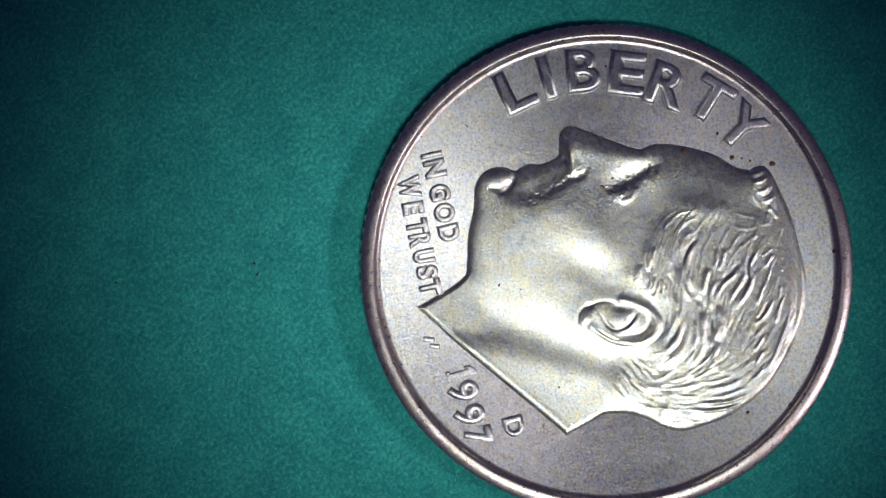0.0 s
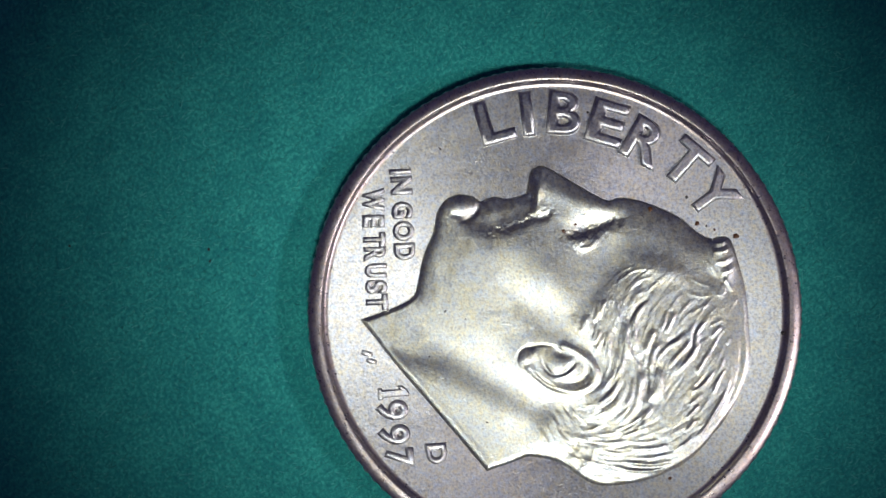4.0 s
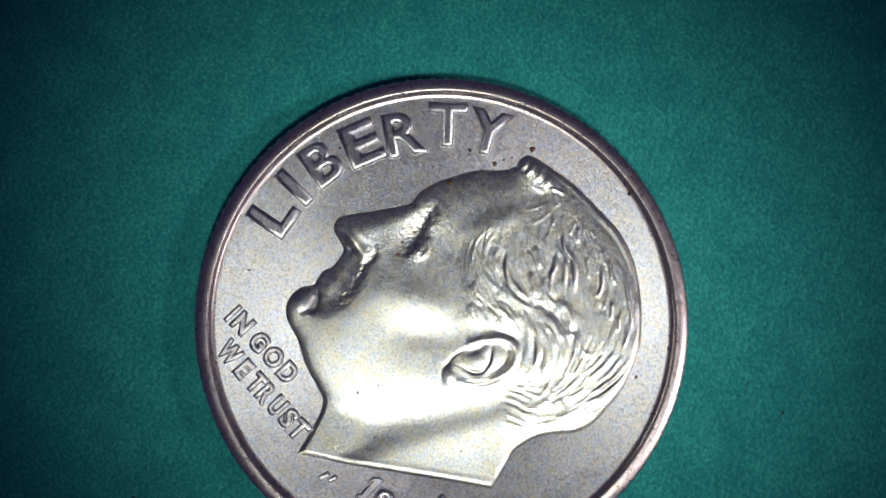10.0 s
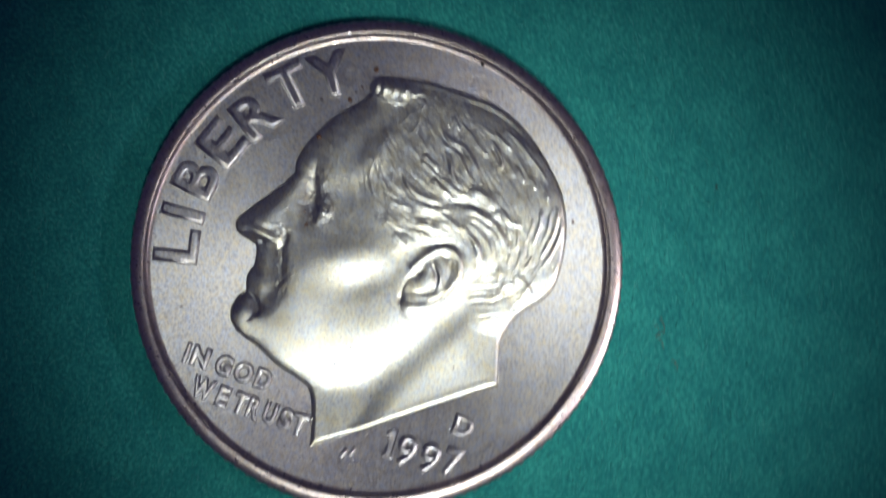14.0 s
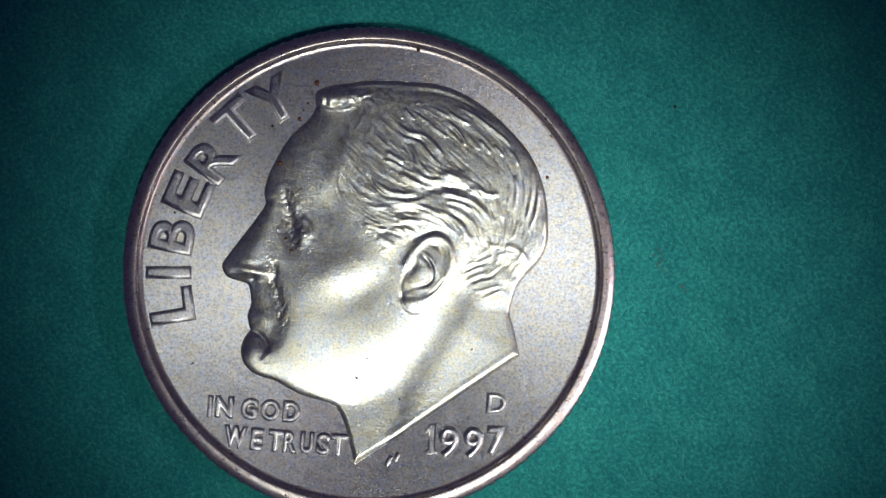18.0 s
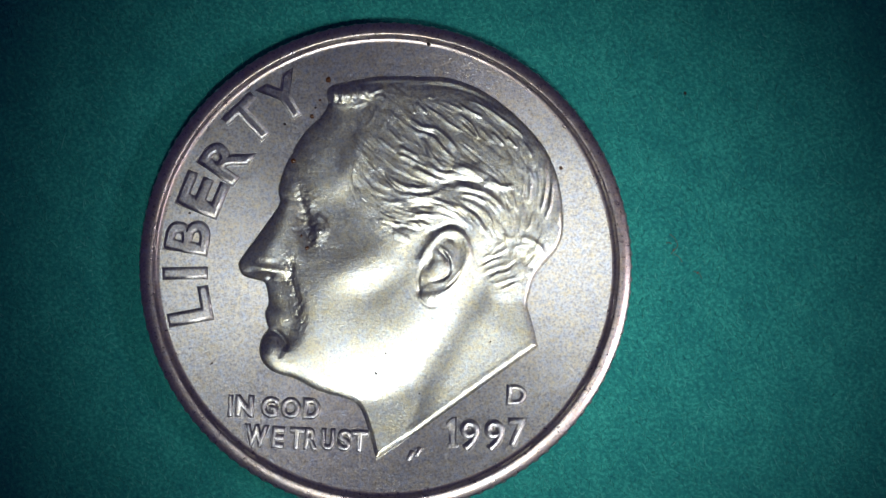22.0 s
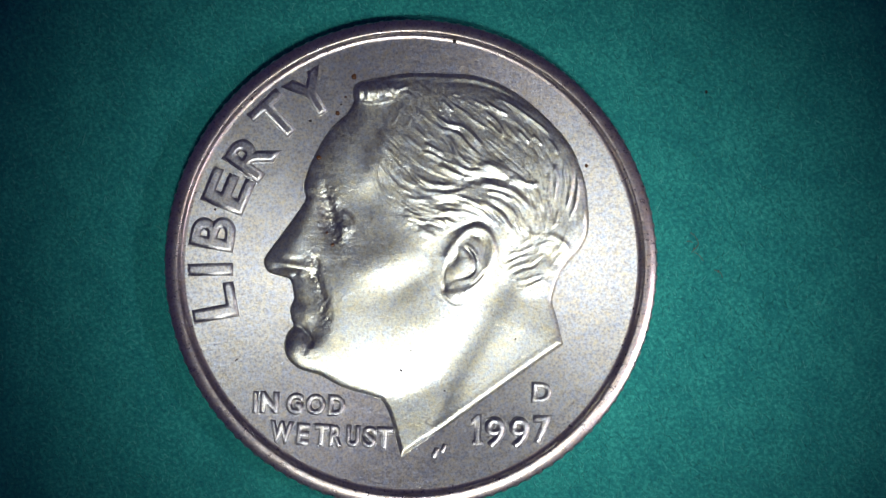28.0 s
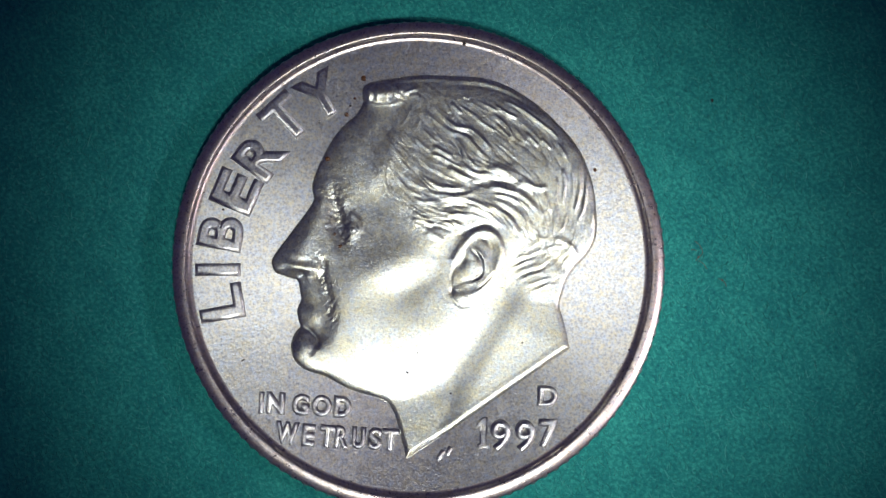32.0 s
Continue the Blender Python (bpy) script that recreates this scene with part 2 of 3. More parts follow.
HAIR = curve([(594, 178), (604, 185), (640, 187), (662, 185), (640, 225), (622, 270), (620, 310), (640, 350), (672, 385), (700, 415), (722, 436), (745, 425),
              (775, 402), (806, 385), (845, 400), (866, 440), (862, 478), (880, 505), (915, 520), (945, 505), (975, 462), (1012, 397), (1009, 341), (976, 249),
              (892, 168), (805, 131), (697, 128), (599, 147)], 6, True)


def inside(poly, u, v):
    hit = np.zeros(u.shape, bool)
    for a, b in zip(poly, np.roll(poly, -1, 0)):
        if a[1] != b[1]:
            span = (a[1] > v) != (b[1] > v)
            hit ^= span & (u < (b[0] - a[0]) * (v - a[1]) / (b[1] - a[1]) + a[0])
    return hit


def reach(line, u, v, closed=False):
    """Distance from each place to a line of die points."""
    best = np.full(u.shape, 1e9)
    nxt = np.roll(line, -1, 0) if closed else line[1:]
    for a, b in zip(line, nxt):
        d = b - a
        t = np.clip(((u - a[0]) * d[0] + (v - a[1]) * d[1]) / max(d @ d, 1e-9), 0, 1)
        best = np.minimum(best, (u - a[0] - t * d[0]) ** 2 + (v - a[1] - t * d[1]) ** 2)
    return np.sqrt(best)


def ease(x):
    x = np.clip(x, 0, 1)
    return x * x * (3 - 2 * x)


STEP = 1.05
gu, gv = np.meshgrid(np.arange(428, 1022, STEP), np.arange(118, 818, STEP))
rng = np.random.default_rng(11)


def window(u0, u1, v0, v1):
    i0, i1 = int(max(0, (v0 - 118) / STEP)), int(min(gu.shape[0], (v1 - 118) / STEP + 1))
    j0, j1 = int(max(0, (u0 - 428) / STEP)), int(min(gu.shape[1], (u1 - 428) / STEP + 1))
    return slice(i0, i1), slice(j0, j1)


def swell(h, u, v, ru, rv, lift, turn=0.0):
    """A rounded rise (or hollow) on the relief."""
    big = 2.6 * max(ru, rv)
    w = window(u - big, u + big, v - big, v + big)
    c, s = math.cos(radians(turn)), math.sin(radians(turn))
    x, y = gu[w] - u, gv[w] - v
    h[w] += lift * np.exp(-((c * x + s * y) / ru) ** 2 - ((c * y - s * x) / rv) ** 2)


def ridge(h, points, width, lift, taper=True, steps=6, lean=0.0):
    """A crest (or crease) along a smooth line; it thins out at the ends, and leans if one flank is steeper."""
    line = curve(points, steps) if len(points) > 2 else np.array(points, float)
    m = 2.8 * width
    w = window(line[:, 0].min() - m, line[:, 0].max() + m, line[:, 1].min() - m, line[:, 1].max() + m)
    u, v = gu[w], gv[w]
    best, along, side = np.full(u.shape, 1e9), np.zeros(u.shape), np.zeros(u.shape)
    n = len(line) - 1
    for i, (a, b) in enumerate(zip(line, line[1:])):
        d = b - a
        t = np.clip(((u - a[0]) * d[0] + (v - a[1]) * d[1]) / max(d @ d, 1e-9), 0, 1)
        du, dv = u - a[0] - t * d[0], v - a[1] - t * d[1]
        q = du * du + dv * dv
        k = q < best
        best = np.where(k, q, best)
        along = np.where(k, (i + t) / n, along)
        side = np.where(k, np.sign(d[0] * dv - d[1] * du), side)
    wide = width * (1 + lean * side)
    f = lift * np.exp(-best / wide ** 2)
    if taper:
        f = f * ease(along / 0.3) * ease((1 - along) / 0.3)
    h[w] += f


def comb(h, strength, strands):
    """Lays single locks: a line, its width and its lift."""
    for pts, wide, lift in strands:
        ridge(h, pts, wide, strength * lift, True, 6, 0.2)


def hair_way(u, v):
    """Which way the hair is combed, in degrees (0 to the right, 90 downwards)."""
    marks = [(620, 165, 5), (680, 160, 35), (720, 200, 45), (790, 160, 25), (780, 240, 42), (870, 200, 42), (860, 270, 35), (950, 260, 62), (985, 320, 88), (975, 400, 100),
             (930, 330, 75), (640, 300, 60), (660, 360, 40), (720, 330, 25), (790, 310, 15), (860, 330, 18), (720, 400, 5), (790, 375, 12), (850, 375, 50), (900, 400, 65),
             (880, 450, 150), (910, 490, 155), (950, 450, 130), (940, 410, 110)]
    a = b = 0.0
    for mu, mv, deg in marks:
        k = 1 / ((u - mu) ** 2 + (v - mv) ** 2 + 300) ** 1.5
        a, b = a + k * math.cos(radians(deg)), b + k * math.sin(radians(deg))
    return math.atan2(b, a)


def tooling(cell, seed):
    """Uneven smooth roughness between -1 and 1, cell die units from bump to bump."""
    r = np.random.default_rng(seed)
    nv, nu = int(720 / cell) + 3, int(620 / cell) + 3
    g = r.uniform(-1, 1, (nv, nu))
    y, x = (gv - 118) / cell, (gu - 428) / cell
    i, j = y.astype(int), x.astype(int)
    fy, fx = ease(y - i), ease(x - j)
    return (g[i, j] * (1 - fx) + g[i, j + 1] * fx) * (1 - fy) + (g[i + 1, j] * (1 - fx) + g[i + 1, j + 1] * fx) * fy


def blurred(h, reach_cells):
    """The height field smoothed by two passes of a running mean."""
    n = 2 * reach_cells + 1
    for axis in (0, 1, 0, 1):
        pad = [(0, 0), (0, 0)]
        pad[axis] = (reach_cells + 1, reach_cells)
        c = np.cumsum(np.pad(h, pad, mode="edge"), axis)
        size = h.shape[axis]
        h = (np.take(c, np.arange(n, n + size), axis) - np.take(c, np.arange(0, size), axis)) / n
    return h


RELIEF_Z = np.zeros(gu.shape)


def surface_z(u, v):
    """Height of the struck face in mm at a die place."""
    x, y = die(u, v)
    z = float(field_z(math.hypot(x, y)))
    i, j = int(round((v - 118) / STEP)), int(round((u - 428) / STEP))
    return max(z, float(RELIEF_Z[i, j])) if 0 <= i < gu.shape[0] and 0 <= j < gu.shape[1] else z


def profile_relief():
    dist = reach(PROFILE, gu, gv, True)
    within = inside(PROFILE, gu, gv)
    d = np.where(within, dist, -dist)
    neck_edge = reach(curve(NECK, 4), gu, gv)
    soft = ease((reach(curve(NECK + NAPE, 4), gu, gv) - 8) / 150.0)
    firm = ease((reach(curve(NECK + NAPE + BACK[:4], 4), gu, gv) - 6) / 120.0)
    firm = np.minimum(firm, 0.28 + ease(reach(curve(CHIN[2:] + THROAT, 4), gu, gv) / 130.0))
    run = np.clip((d + 1.0) / (14 + 43 * firm), 0, 1)
    h = (0.115 + 0.045 * soft) * np.sqrt(np.clip(1 - (1 - run) ** 2, 0, 1)) + 0.08 * (0.25 + 0.75 * ease(neck_edge / 170.0)) * (1 - np.exp(-np.clip(d, 0, None) / 100.0))
    h += 0.16 * np.exp(-(((gu - 700) / 265) ** 2 + ((gv - 430) / 270) ** 2))
    # planes of the neck: the jaw drops to it, and the tendon behind the jaw rises again
    jaw = np.array([(500, 640), (560, 655), (650, 640), (730, 590), (790, 540)], float)
    line = curve(jaw, 8)
    below = np.interp(gu, line[:, 0], line[:, 1])
    drop = gv - np.where(gu > 790, 540 - (gu - 790) * 1.4, below)
    tendon = curve([(880, 440), (850, 500), (832, 530), (795, 595), (760, 660), (720, 745), (695, 800)], 6)[::-1]
    beyond = gu - np.interp(-gv, -tendon[:, 1], tendon[:, 0])
    fade = ease((gu - 490) / 150) * (1 - 0.85 * ease((beyond + 18) / 76))
    h -= 0.19 * ease((drop + 45) / 190) * fade * within
    ridge(h, [(690, 795), (780, 731), (880, 658), (962, 598)], 7, 0.010, False)
    h = h + (blurred(h, 9) - h) * ease((d - 6) / 30)
    # brow, eye, nose
    ridge(h, [(512, 330), (535, 338), (560, 352)], 14, 0.016, False)
    swell(h, 552, 390, 22, 40, -0.055, -14)
    swell(h, 580, 404, 12, 18, 0.045, -14)
    ridge(h, [(537, 316), (547, 345), (554, 374), (561, 404), (570, 442)], 13, -0.074, True, 6, 0.25)
    ridge(h, [(572, 372), (590, 388), (594, 412)], 5, 0.025)
    ridge(h, [(522, 360), (505, 408), (485, 446)], 16, 0.035, False)
    swell(h, 470, 456, 20, 13, 0.015)
    ridge(h, [(478, 458), (494, 454), (510, 454)], 5, 0.006)
    swell(h, 513, 470, 11, 9, 0.010)
    swell(h, 484, 472, 24, 9, 0.085, 10)
    ridge(h, [(527, 452), (533, 470), (528, 490)], 6, -0.03)
    swell(h, 494, 484, 7, 5, -0.05)
    crease = reach(curve([(522, 450), (525, 465), (535, 500), (545, 532), (549, 570)], 6), gu, gv)
    socket = reach(curve([(552, 345), (560, 380), (574, 425)], 6), gu, gv)
    h += tooling(5.5, 3) * (0.012 * np.exp(-(crease / 9) ** 2) + 0.009 * np.exp(-(socket / 17) ** 2))
    h += tooling(3.2, 4) * (0.006 * np.exp(-(crease / 12) ** 2) + 0.006 * np.exp(-(socket / 19) ** 2))
    # mouth and chin
    fold = curve([(518, 440), (525, 465), (535, 500), (545, 532), (549, 570), (532, 625)], 6)
    left = 10 - (gu - np.interp(gv, fold[:, 1], fold[:, 0]))
    h -= 0.075 * ease((left + 8) / 40) * ease((gv - 474) / 18) * ease((628 - gv) / 40) * within
    ridge(h, [(520, 446), (525, 465), (535, 500), (545, 532), (547, 565)], 6.5, -0.024)
    swell(h, 507, 522, 12, 16, 0.012)
    swell(h, 514, 557, 17, 14, 0.030, 30)
    ridge(h, [(490, 576), (508, 584), (522, 600), (524, 620)], 5.5, -0.06)
    swell(h, 496, 604, 13, 26, 0.036, -8)
    ridge(h, [(506, 588), (516, 610), (510, 632)], 5, -0.03)
    h += tooling(5.0, 8) * 0.003 * np.exp(-((gu - 522) / 20) ** 2 - ((gv - 632) / 20) ** 2)
    # cheek and temple
    swell(h, 640, 468, 62, 34, 0.06, -25)
    swell(h, 575, 520, 26, 50, 0.02)
    swell(h, 690, 500, 60, 26, -0.035, -40)
    swell(h, 612, 352, 52, 48, -0.055)
    slant = (650 - gu) * 0.89 + (250 - gv) * 0.46
    h -= 0.085 * ease((slant + 12) / 130) * ease((360 - gv) / 50) * within
    ridge(h, [(660, 225), (636, 280), (602, 345)], 20, 0.022)
    h -= 0.12 * ease((310 - gv) / 190) * ease((gu - 600) / 80) * within
    swell(h, 592, 545, 75, 95, 0.05)
    swell(h, 748, 525, 70, 60, -0.03)
    # ear
    swell(h, 804, 461, 40, 68, 0.033, 28)
    ridge(h, [(762, 452), (770, 436), (784, 418), (797, 406), (812, 402), (828, 405), (840, 417), (844, 440), (838, 463), (827, 483), (811, 502), (796, 515)], 6.5, 0.036, False)
    ridge(h, [(752, 428), (772, 407), (797, 395), (815, 389), (832, 395), (843, 410), (849, 433), (847, 458)], 4.5, -0.021)
    ridge(h, [(848, 444), (844, 466), (835, 485), (819, 503), (802, 519)], 3, -0.010)
    ridge(h, [(833, 470), (824, 485), (812, 498), (797, 510)], 2.6, -0.024)
    ridge(h, [(801, 419), (814, 416), (825, 428), (827, 448), (821, 468)], 5, -0.024)
    ridge(h, [(791, 429), (804, 437), (813, 452), (812, 469), (801, 483)], 4, 0.022)
    ridge(h, [(786, 431), (800, 442), (811, 459), (809, 477), (795, 488), (771, 493)], 3.8, -0.046)
    swell(h, 773, 460, 7, 17, -0.034, 30)
    swell(h, 794, 462, 10, 14, 0.012, 20)
    swell(h, 789, 441, 8, 8, 0.02, 0)
    swell(h, 770, 504, 8, 5, 0.014, 0)
    swell(h, 778, 520, 13, 11, 0.048, 0)
    swell(h, 758, 510, 5, 7, -0.03, 0)
    ridge(h, [(776, 449), (765, 463), (757, 483), (757, 502), (761, 524), (775, 535), (790, 534), (802, 527)], 3.0, -0.015)
    ridge(h, [(584, 174), (604, 164), (632, 160), (662, 154), (700, 143)], 13, 0.045)
    # hair: a raised mass, then lock upon lock along the combing
    inner = reach(HAIR, gu, gv, True) * np.where(inside(HAIR, gu, gv), 1, -1)
    h += 0.035 * ease((inner + 12) / 40.0)
    locks = np.zeros(gu.shape)
    # the quiff over the forehead
    comb(locks, 1.0, [([(592, 176), (607, 184), (627, 187), (647, 183), (665, 174)], 4, 0.036), ([(588, 186), (612, 195), (643, 193), (669, 183)], 4, -0.026), ([(597, 153), (604, 164), (602, 178)], 3, 0.016),
                     ([(611, 149), (619, 162), (618, 180)], 3, 0.016), ([(627, 146), (636, 160), (636, 177)], 3, 0.016), ([(644, 144), (654, 156), (656, 171)], 3, 0.016),
                     ([(604, 151), (611, 164), (610, 180)], 2.6, -0.014), ([(635, 145), (645, 159), (645, 173)], 2.6, -0.014), ([(664, 163), (677, 157), (691, 152)], 3.2, 0.02),
                     ([(672, 169), (684, 165), (694, 171), (693, 187)], 3.5, 0.012)])
    # the waves above the temple and ear
    comb(locks, 0.8, [([(731, 190), (741, 205), (760, 219), (784, 223), (804, 237), (821, 255), (833, 269)], 5, 0.05),
                 ([(738, 213), (752, 227), (772, 232), (790, 247), (805, 264), (823, 278)], 4.2, 0.038),
                 ([(733, 199), (746, 217), (764, 227), (786, 232), (807, 249)], 4, -0.03), ([(756, 236), (770, 252), (779, 270), (795, 287), (817, 293)], 4, 0.034),
                 ([(749, 237), (763, 256), (773, 276)], 4, -0.02), ([(718, 252), (738, 263), (757, 272)], 4, 0.034), ([(713, 268), (735, 273), (751, 283)], 3.2, 0.022),
                 ([(745, 289), (765, 301), (789, 312)], 5, 0.042), ([(768, 279), (784, 294), (803, 301), (821, 299)], 4.5, 0.036),
                 ([(811, 295), (835, 291), (858, 298), (872, 312)], 9, 0.05), ([(800, 309), (826, 312), (854, 314), (874, 319)], 4.5, -0.03),
                 ([(695, 297), (711, 314), (736, 325), (762, 327), (782, 323)], 5, 0.042), ([(687, 289), (699, 311), (720, 330), (740, 336)], 3.4, -0.022),
                 ([(722, 334), (748, 340), (776, 339), (796, 333)], 4.5, 0.036), ([(788, 323), (808, 317), (824, 322)], 5, -0.03),
                 ([(820, 321), (848, 327), (874, 333)], 5, 0.04), ([(826, 336), (854, 340), (878, 353)], 4, 0.03),
                 ([(878, 306), (894, 318), (910, 323), (928, 320)], 4.5, 0.036), ([(874, 317), (892, 331), (908, 349), (921, 368)], 6, -0.026)])
    # fine strokes on the crown
    comb(locks, 0.95, [([(749, 176), (759, 186), (770, 197)], 3.2, 0.026), ([(737, 172), (745, 187), (749, 197)], 3, 0.014),
                 ([(826, 179), (848, 192), (870, 202)], 3.2, 0.034), ([(841, 169), (872, 183), (902, 203), (928, 222), (946, 238)], 3, 0.034),
                 ([(824, 194), (842, 208), (855, 223), (863, 242)], 3, 0.032), ([(796, 204), (816, 217), (831, 226)], 3, 0.022),
                 ([(884, 227), (897, 239), (908, 251)], 3, 0.03), ([(909, 235), (921, 245), (930, 256)], 3, 0.03),
                 ([(902, 184), (934, 206), (961, 233), (979, 253)], 3.2, 0.034), ([(829, 206), (846, 219), (859, 235)], 3, -0.016),
                 ([(773, 186), (794, 199), (808, 208)], 3, 0.014), ([(805, 177), (819, 183), (834, 192)], 2.8, 0.016),
                 ([(864, 219), (877, 234), (885, 248)], 2.8, 0.014), ([(935, 239), (949, 255), (957, 271)], 2.8, 0.018),
                 ([(783, 171), (777, 167), (769, 167)], 2.6, 0.016), ([(752, 147), (793, 145), (833, 153), (879, 172), (924, 200)], 4, -0.016),
                 ([(722, 143), (762, 139), (808, 141), (848, 152)], 4, 0.012)])
    # upright strokes at the back
    comb(locks, 1.0, [([(950, 285), (955, 312), (951, 354)], 3, 0.022), ([(940, 297), (942, 326), (939, 356)], 2.6, 0.014),
                 ([(976, 272), (982, 308), (979, 340), (971, 372)], 3, 0.03), ([(965, 276), (970, 316), (967, 356)], 2.8, 0.016),
                 ([(991, 294), (993, 327), (988, 359), (977, 387)], 2.8, 0.026), ([(999, 288), (1006, 320), (1008, 357), (1001, 395)], 2.6, 0.02),
                 ([(984, 276), (988, 316), (984, 355)], 2.6, -0.014), ([(959, 366), (955, 386), (949, 401)], 2.8, 0.014),
                 ([(916, 327), (924, 346), (929, 368)], 2.8, 0.014), ([(898, 329), (910, 351), (917, 377)], 2.6, 0.012)])
    # locks over the ear and the sideburn
    comb(locks, 0.62, [([(722, 352), (752, 345), (784, 347), (813, 358), (834, 376)], 4.5, 0.034), ([(774, 358), (805, 361), (831, 376), (849, 398)], 4, 0.03),
                 ([(802, 351), (835, 362), (861, 382), (873, 411)], 5, 0.036), ([(816, 344), (848, 352), (879, 375), (889, 407)], 4.5, 0.026),
                 ([(864, 328), (888, 343), (909, 365)], 4, 0.026), ([(736, 362), (764, 357), (789, 361)], 3.2, -0.02),
                 ([(792, 356), (823, 368), (845, 388)], 2.6, -0.024), ([(837, 358), (863, 373), (879, 401)], 3, -0.02),
                 ([(742, 378), (767, 371), (795, 373)], 4, 0.026), ([(731, 384), (749, 383), (771, 381)], 2.6, -0.018),
                 ([(687, 368), (699, 378), (717, 384)], 3.6, 0.03), ([(685, 382), (705, 386), (727, 394)], 3.6, 0.03),
                 ([(717, 392), (737, 396), (753, 403)], 3.2, -0.022), ([(737, 384), (753, 391), (763, 399)], 3, 0.026),
                 ([(749, 379), (765, 389), (775, 395)], 2.8, 0.022), ([(709, 404), (729, 412), (744, 420)], 5, 0.03), ([(686, 347), (708, 352), (730, 350)], 4, 0.026),
                 ([(641, 282), (639, 312), (648, 333), (662, 351)], 2.6, 0.018), ([(653, 282), (657, 307), (676, 329), (700, 344)], 2.8, 0.02),
                 ([(675, 299), (685, 317), (708, 330)], 4, 0.026), ([(663, 303), (670, 321), (686, 337)], 3, -0.016),
                 ([(631, 312), (638, 337), (654, 359), (677, 375)], 2.4, 0.014), ([(679, 187), (673, 204), (661, 222)], 3, 0.014),
                 ([(693, 188), (695, 208), (686, 232)], 3, 0.014), ([(709, 192), (717, 213), (728, 231)], 3, 0.014), ([(686, 238), (700, 251), (718, 263)], 3, 0.016),
                 ([(698, 222), (714, 237), (730, 249)], 3, 0.018)])
    # the nape
    comb(locks, 0.40, [([(850, 460), (870, 449), (889, 441)], 2.8, 0.022), ([(856, 470), (880, 457), (906, 447)], 2.8, 0.022),
                 ([(868, 477), (889, 467), (911, 459)], 2.8, 0.022), ([(877, 488), (898, 477), (924, 470)], 2.8, 0.02),
                 ([(889, 498), (911, 488), (932, 482)], 2.8, 0.02), ([(907, 504), (927, 495), (941, 491)], 2.8, 0.016),
                 ([(883, 447), (903, 437), (919, 429)], 2.8, 0.02), ([(860, 464), (886, 451), (908, 441)], 2.4, -0.018),
                 ([(873, 482), (896, 471), (920, 464)], 2.4, -0.018), ([(918, 433), (938, 425), (956, 426)], 3.4, 0.022),
                 ([(929, 416), (951, 414), (970, 428), (978, 444)], 6, 0.04), ([(922, 445), (940, 446), (954, 462), (960, 474)], 8, -0.03),
                 ([(957, 416), (974, 428), (979, 446)], 3, 0.022), ([(909, 417), (898, 427), (888, 433)], 3, 0.018), ([(903, 407), (917, 413), (929, 410)], 3.4, 0.022),
                 ([(934, 444), (922, 455), (910, 463)], 2.6, 0.014)])
    for k in range(640):
        u, v = rng.uniform(590, 1010), rng.uniform(130, 520)
        i, j = int((v - 118) / STEP), int((u - 428) / STEP)
        if inner[i, j] < 5:
            continue
        near_ear = v > 370 and u < 930
        steps = 4 if near_ear else int(rng.integers(4, 9))
        pts, sway = [(u, v)], rng.normal(0, 0.10)
        for s in range(steps):
            a = hair_way(u, v) + sway
            u, v = u + 8 * math.cos(a), v + 8 * math.sin(a)
            i, j = int((v - 118) / STEP), int((u - 428) / STEP)
            if not (0 <= i < gu.shape[0] and 0 <= j < gu.shape[1]) or inner[i, j] < 3:
                break
            pts.append((u, v))
        if len(pts) > 2:
            ridge(locks, pts, rng.uniform(1.8, 3.2), 0.6 * rng.choice([-0.008, 0.006, 0.009]), True, 2, rng.uniform(-0.35, 0.35))
    h += locks * ease(inner / 10.0)
    # brow hairs and small tool marks
    for k in range(12):
        u, v = rng.uniform(530, 585), rng.uniform(345, 420)
        ridge(h, [(u, v), (u + rng.uniform(-5, 9), v + rng.uniform(-9, 5))], 2.6, rng.choice([-0.007, 0.009]), True)
    floor = 0.075 * ease((d + 1.5) / 12.0)
    h = 0.5 * (h + floor + np.sqrt((h - floor) ** 2 + 0.0004))
    h = h * ease((d + 3.0) / 6.0) - 0.05 * ease((3.0 - d) / 8.0)
    x, y = die(gu, gv)
    z = field_z(np.hypot(x, y)) + h
    RELIEF_Z[:] = z
    keep = d > -6
    index = np.full(gu.shape, -1)
    index[keep] = np.arange(keep.sum())
    verts = np.stack([x[keep], y[keep], z[keep]], 1) * MM
    q = np.stack([index[:-1, :-1], index[1:, :-1], index[1:, 1:], index[:-1, 1:]], -1).reshape(-1, 4)
    q = q[(q >= 0).all(1)]
    me = bpy.data.meshes.new("profile_relief")
    me.from_pydata(verts.tolist(), [], q.tolist())
    me.materials.append(M_RELIEF)
    me.update()
    return smooth(me)


part("profile_relief", profile_relief(), coin, "raised head in profile, struck in silver metal")


# ---- lettering ----
def glyph(ch, width, height, weight, rise, name="letter"):
    """A raised character with sloped shoulders: width, height and stroke gain in die units, rise in mm."""
    slope = 0.062 if height > 60 else 0.105
    cu = bpy.data.curves.new(name, "FONT")
    cu.body, cu.size, cu.resolution_u = ch, 1.0, 5
    cu.offset, cu.extrude, cu.bevel_depth, cu.bevel_resolution = weight - slope, 0.03, slope, 3
    return raised_mesh(cu, width, height, rise, name)


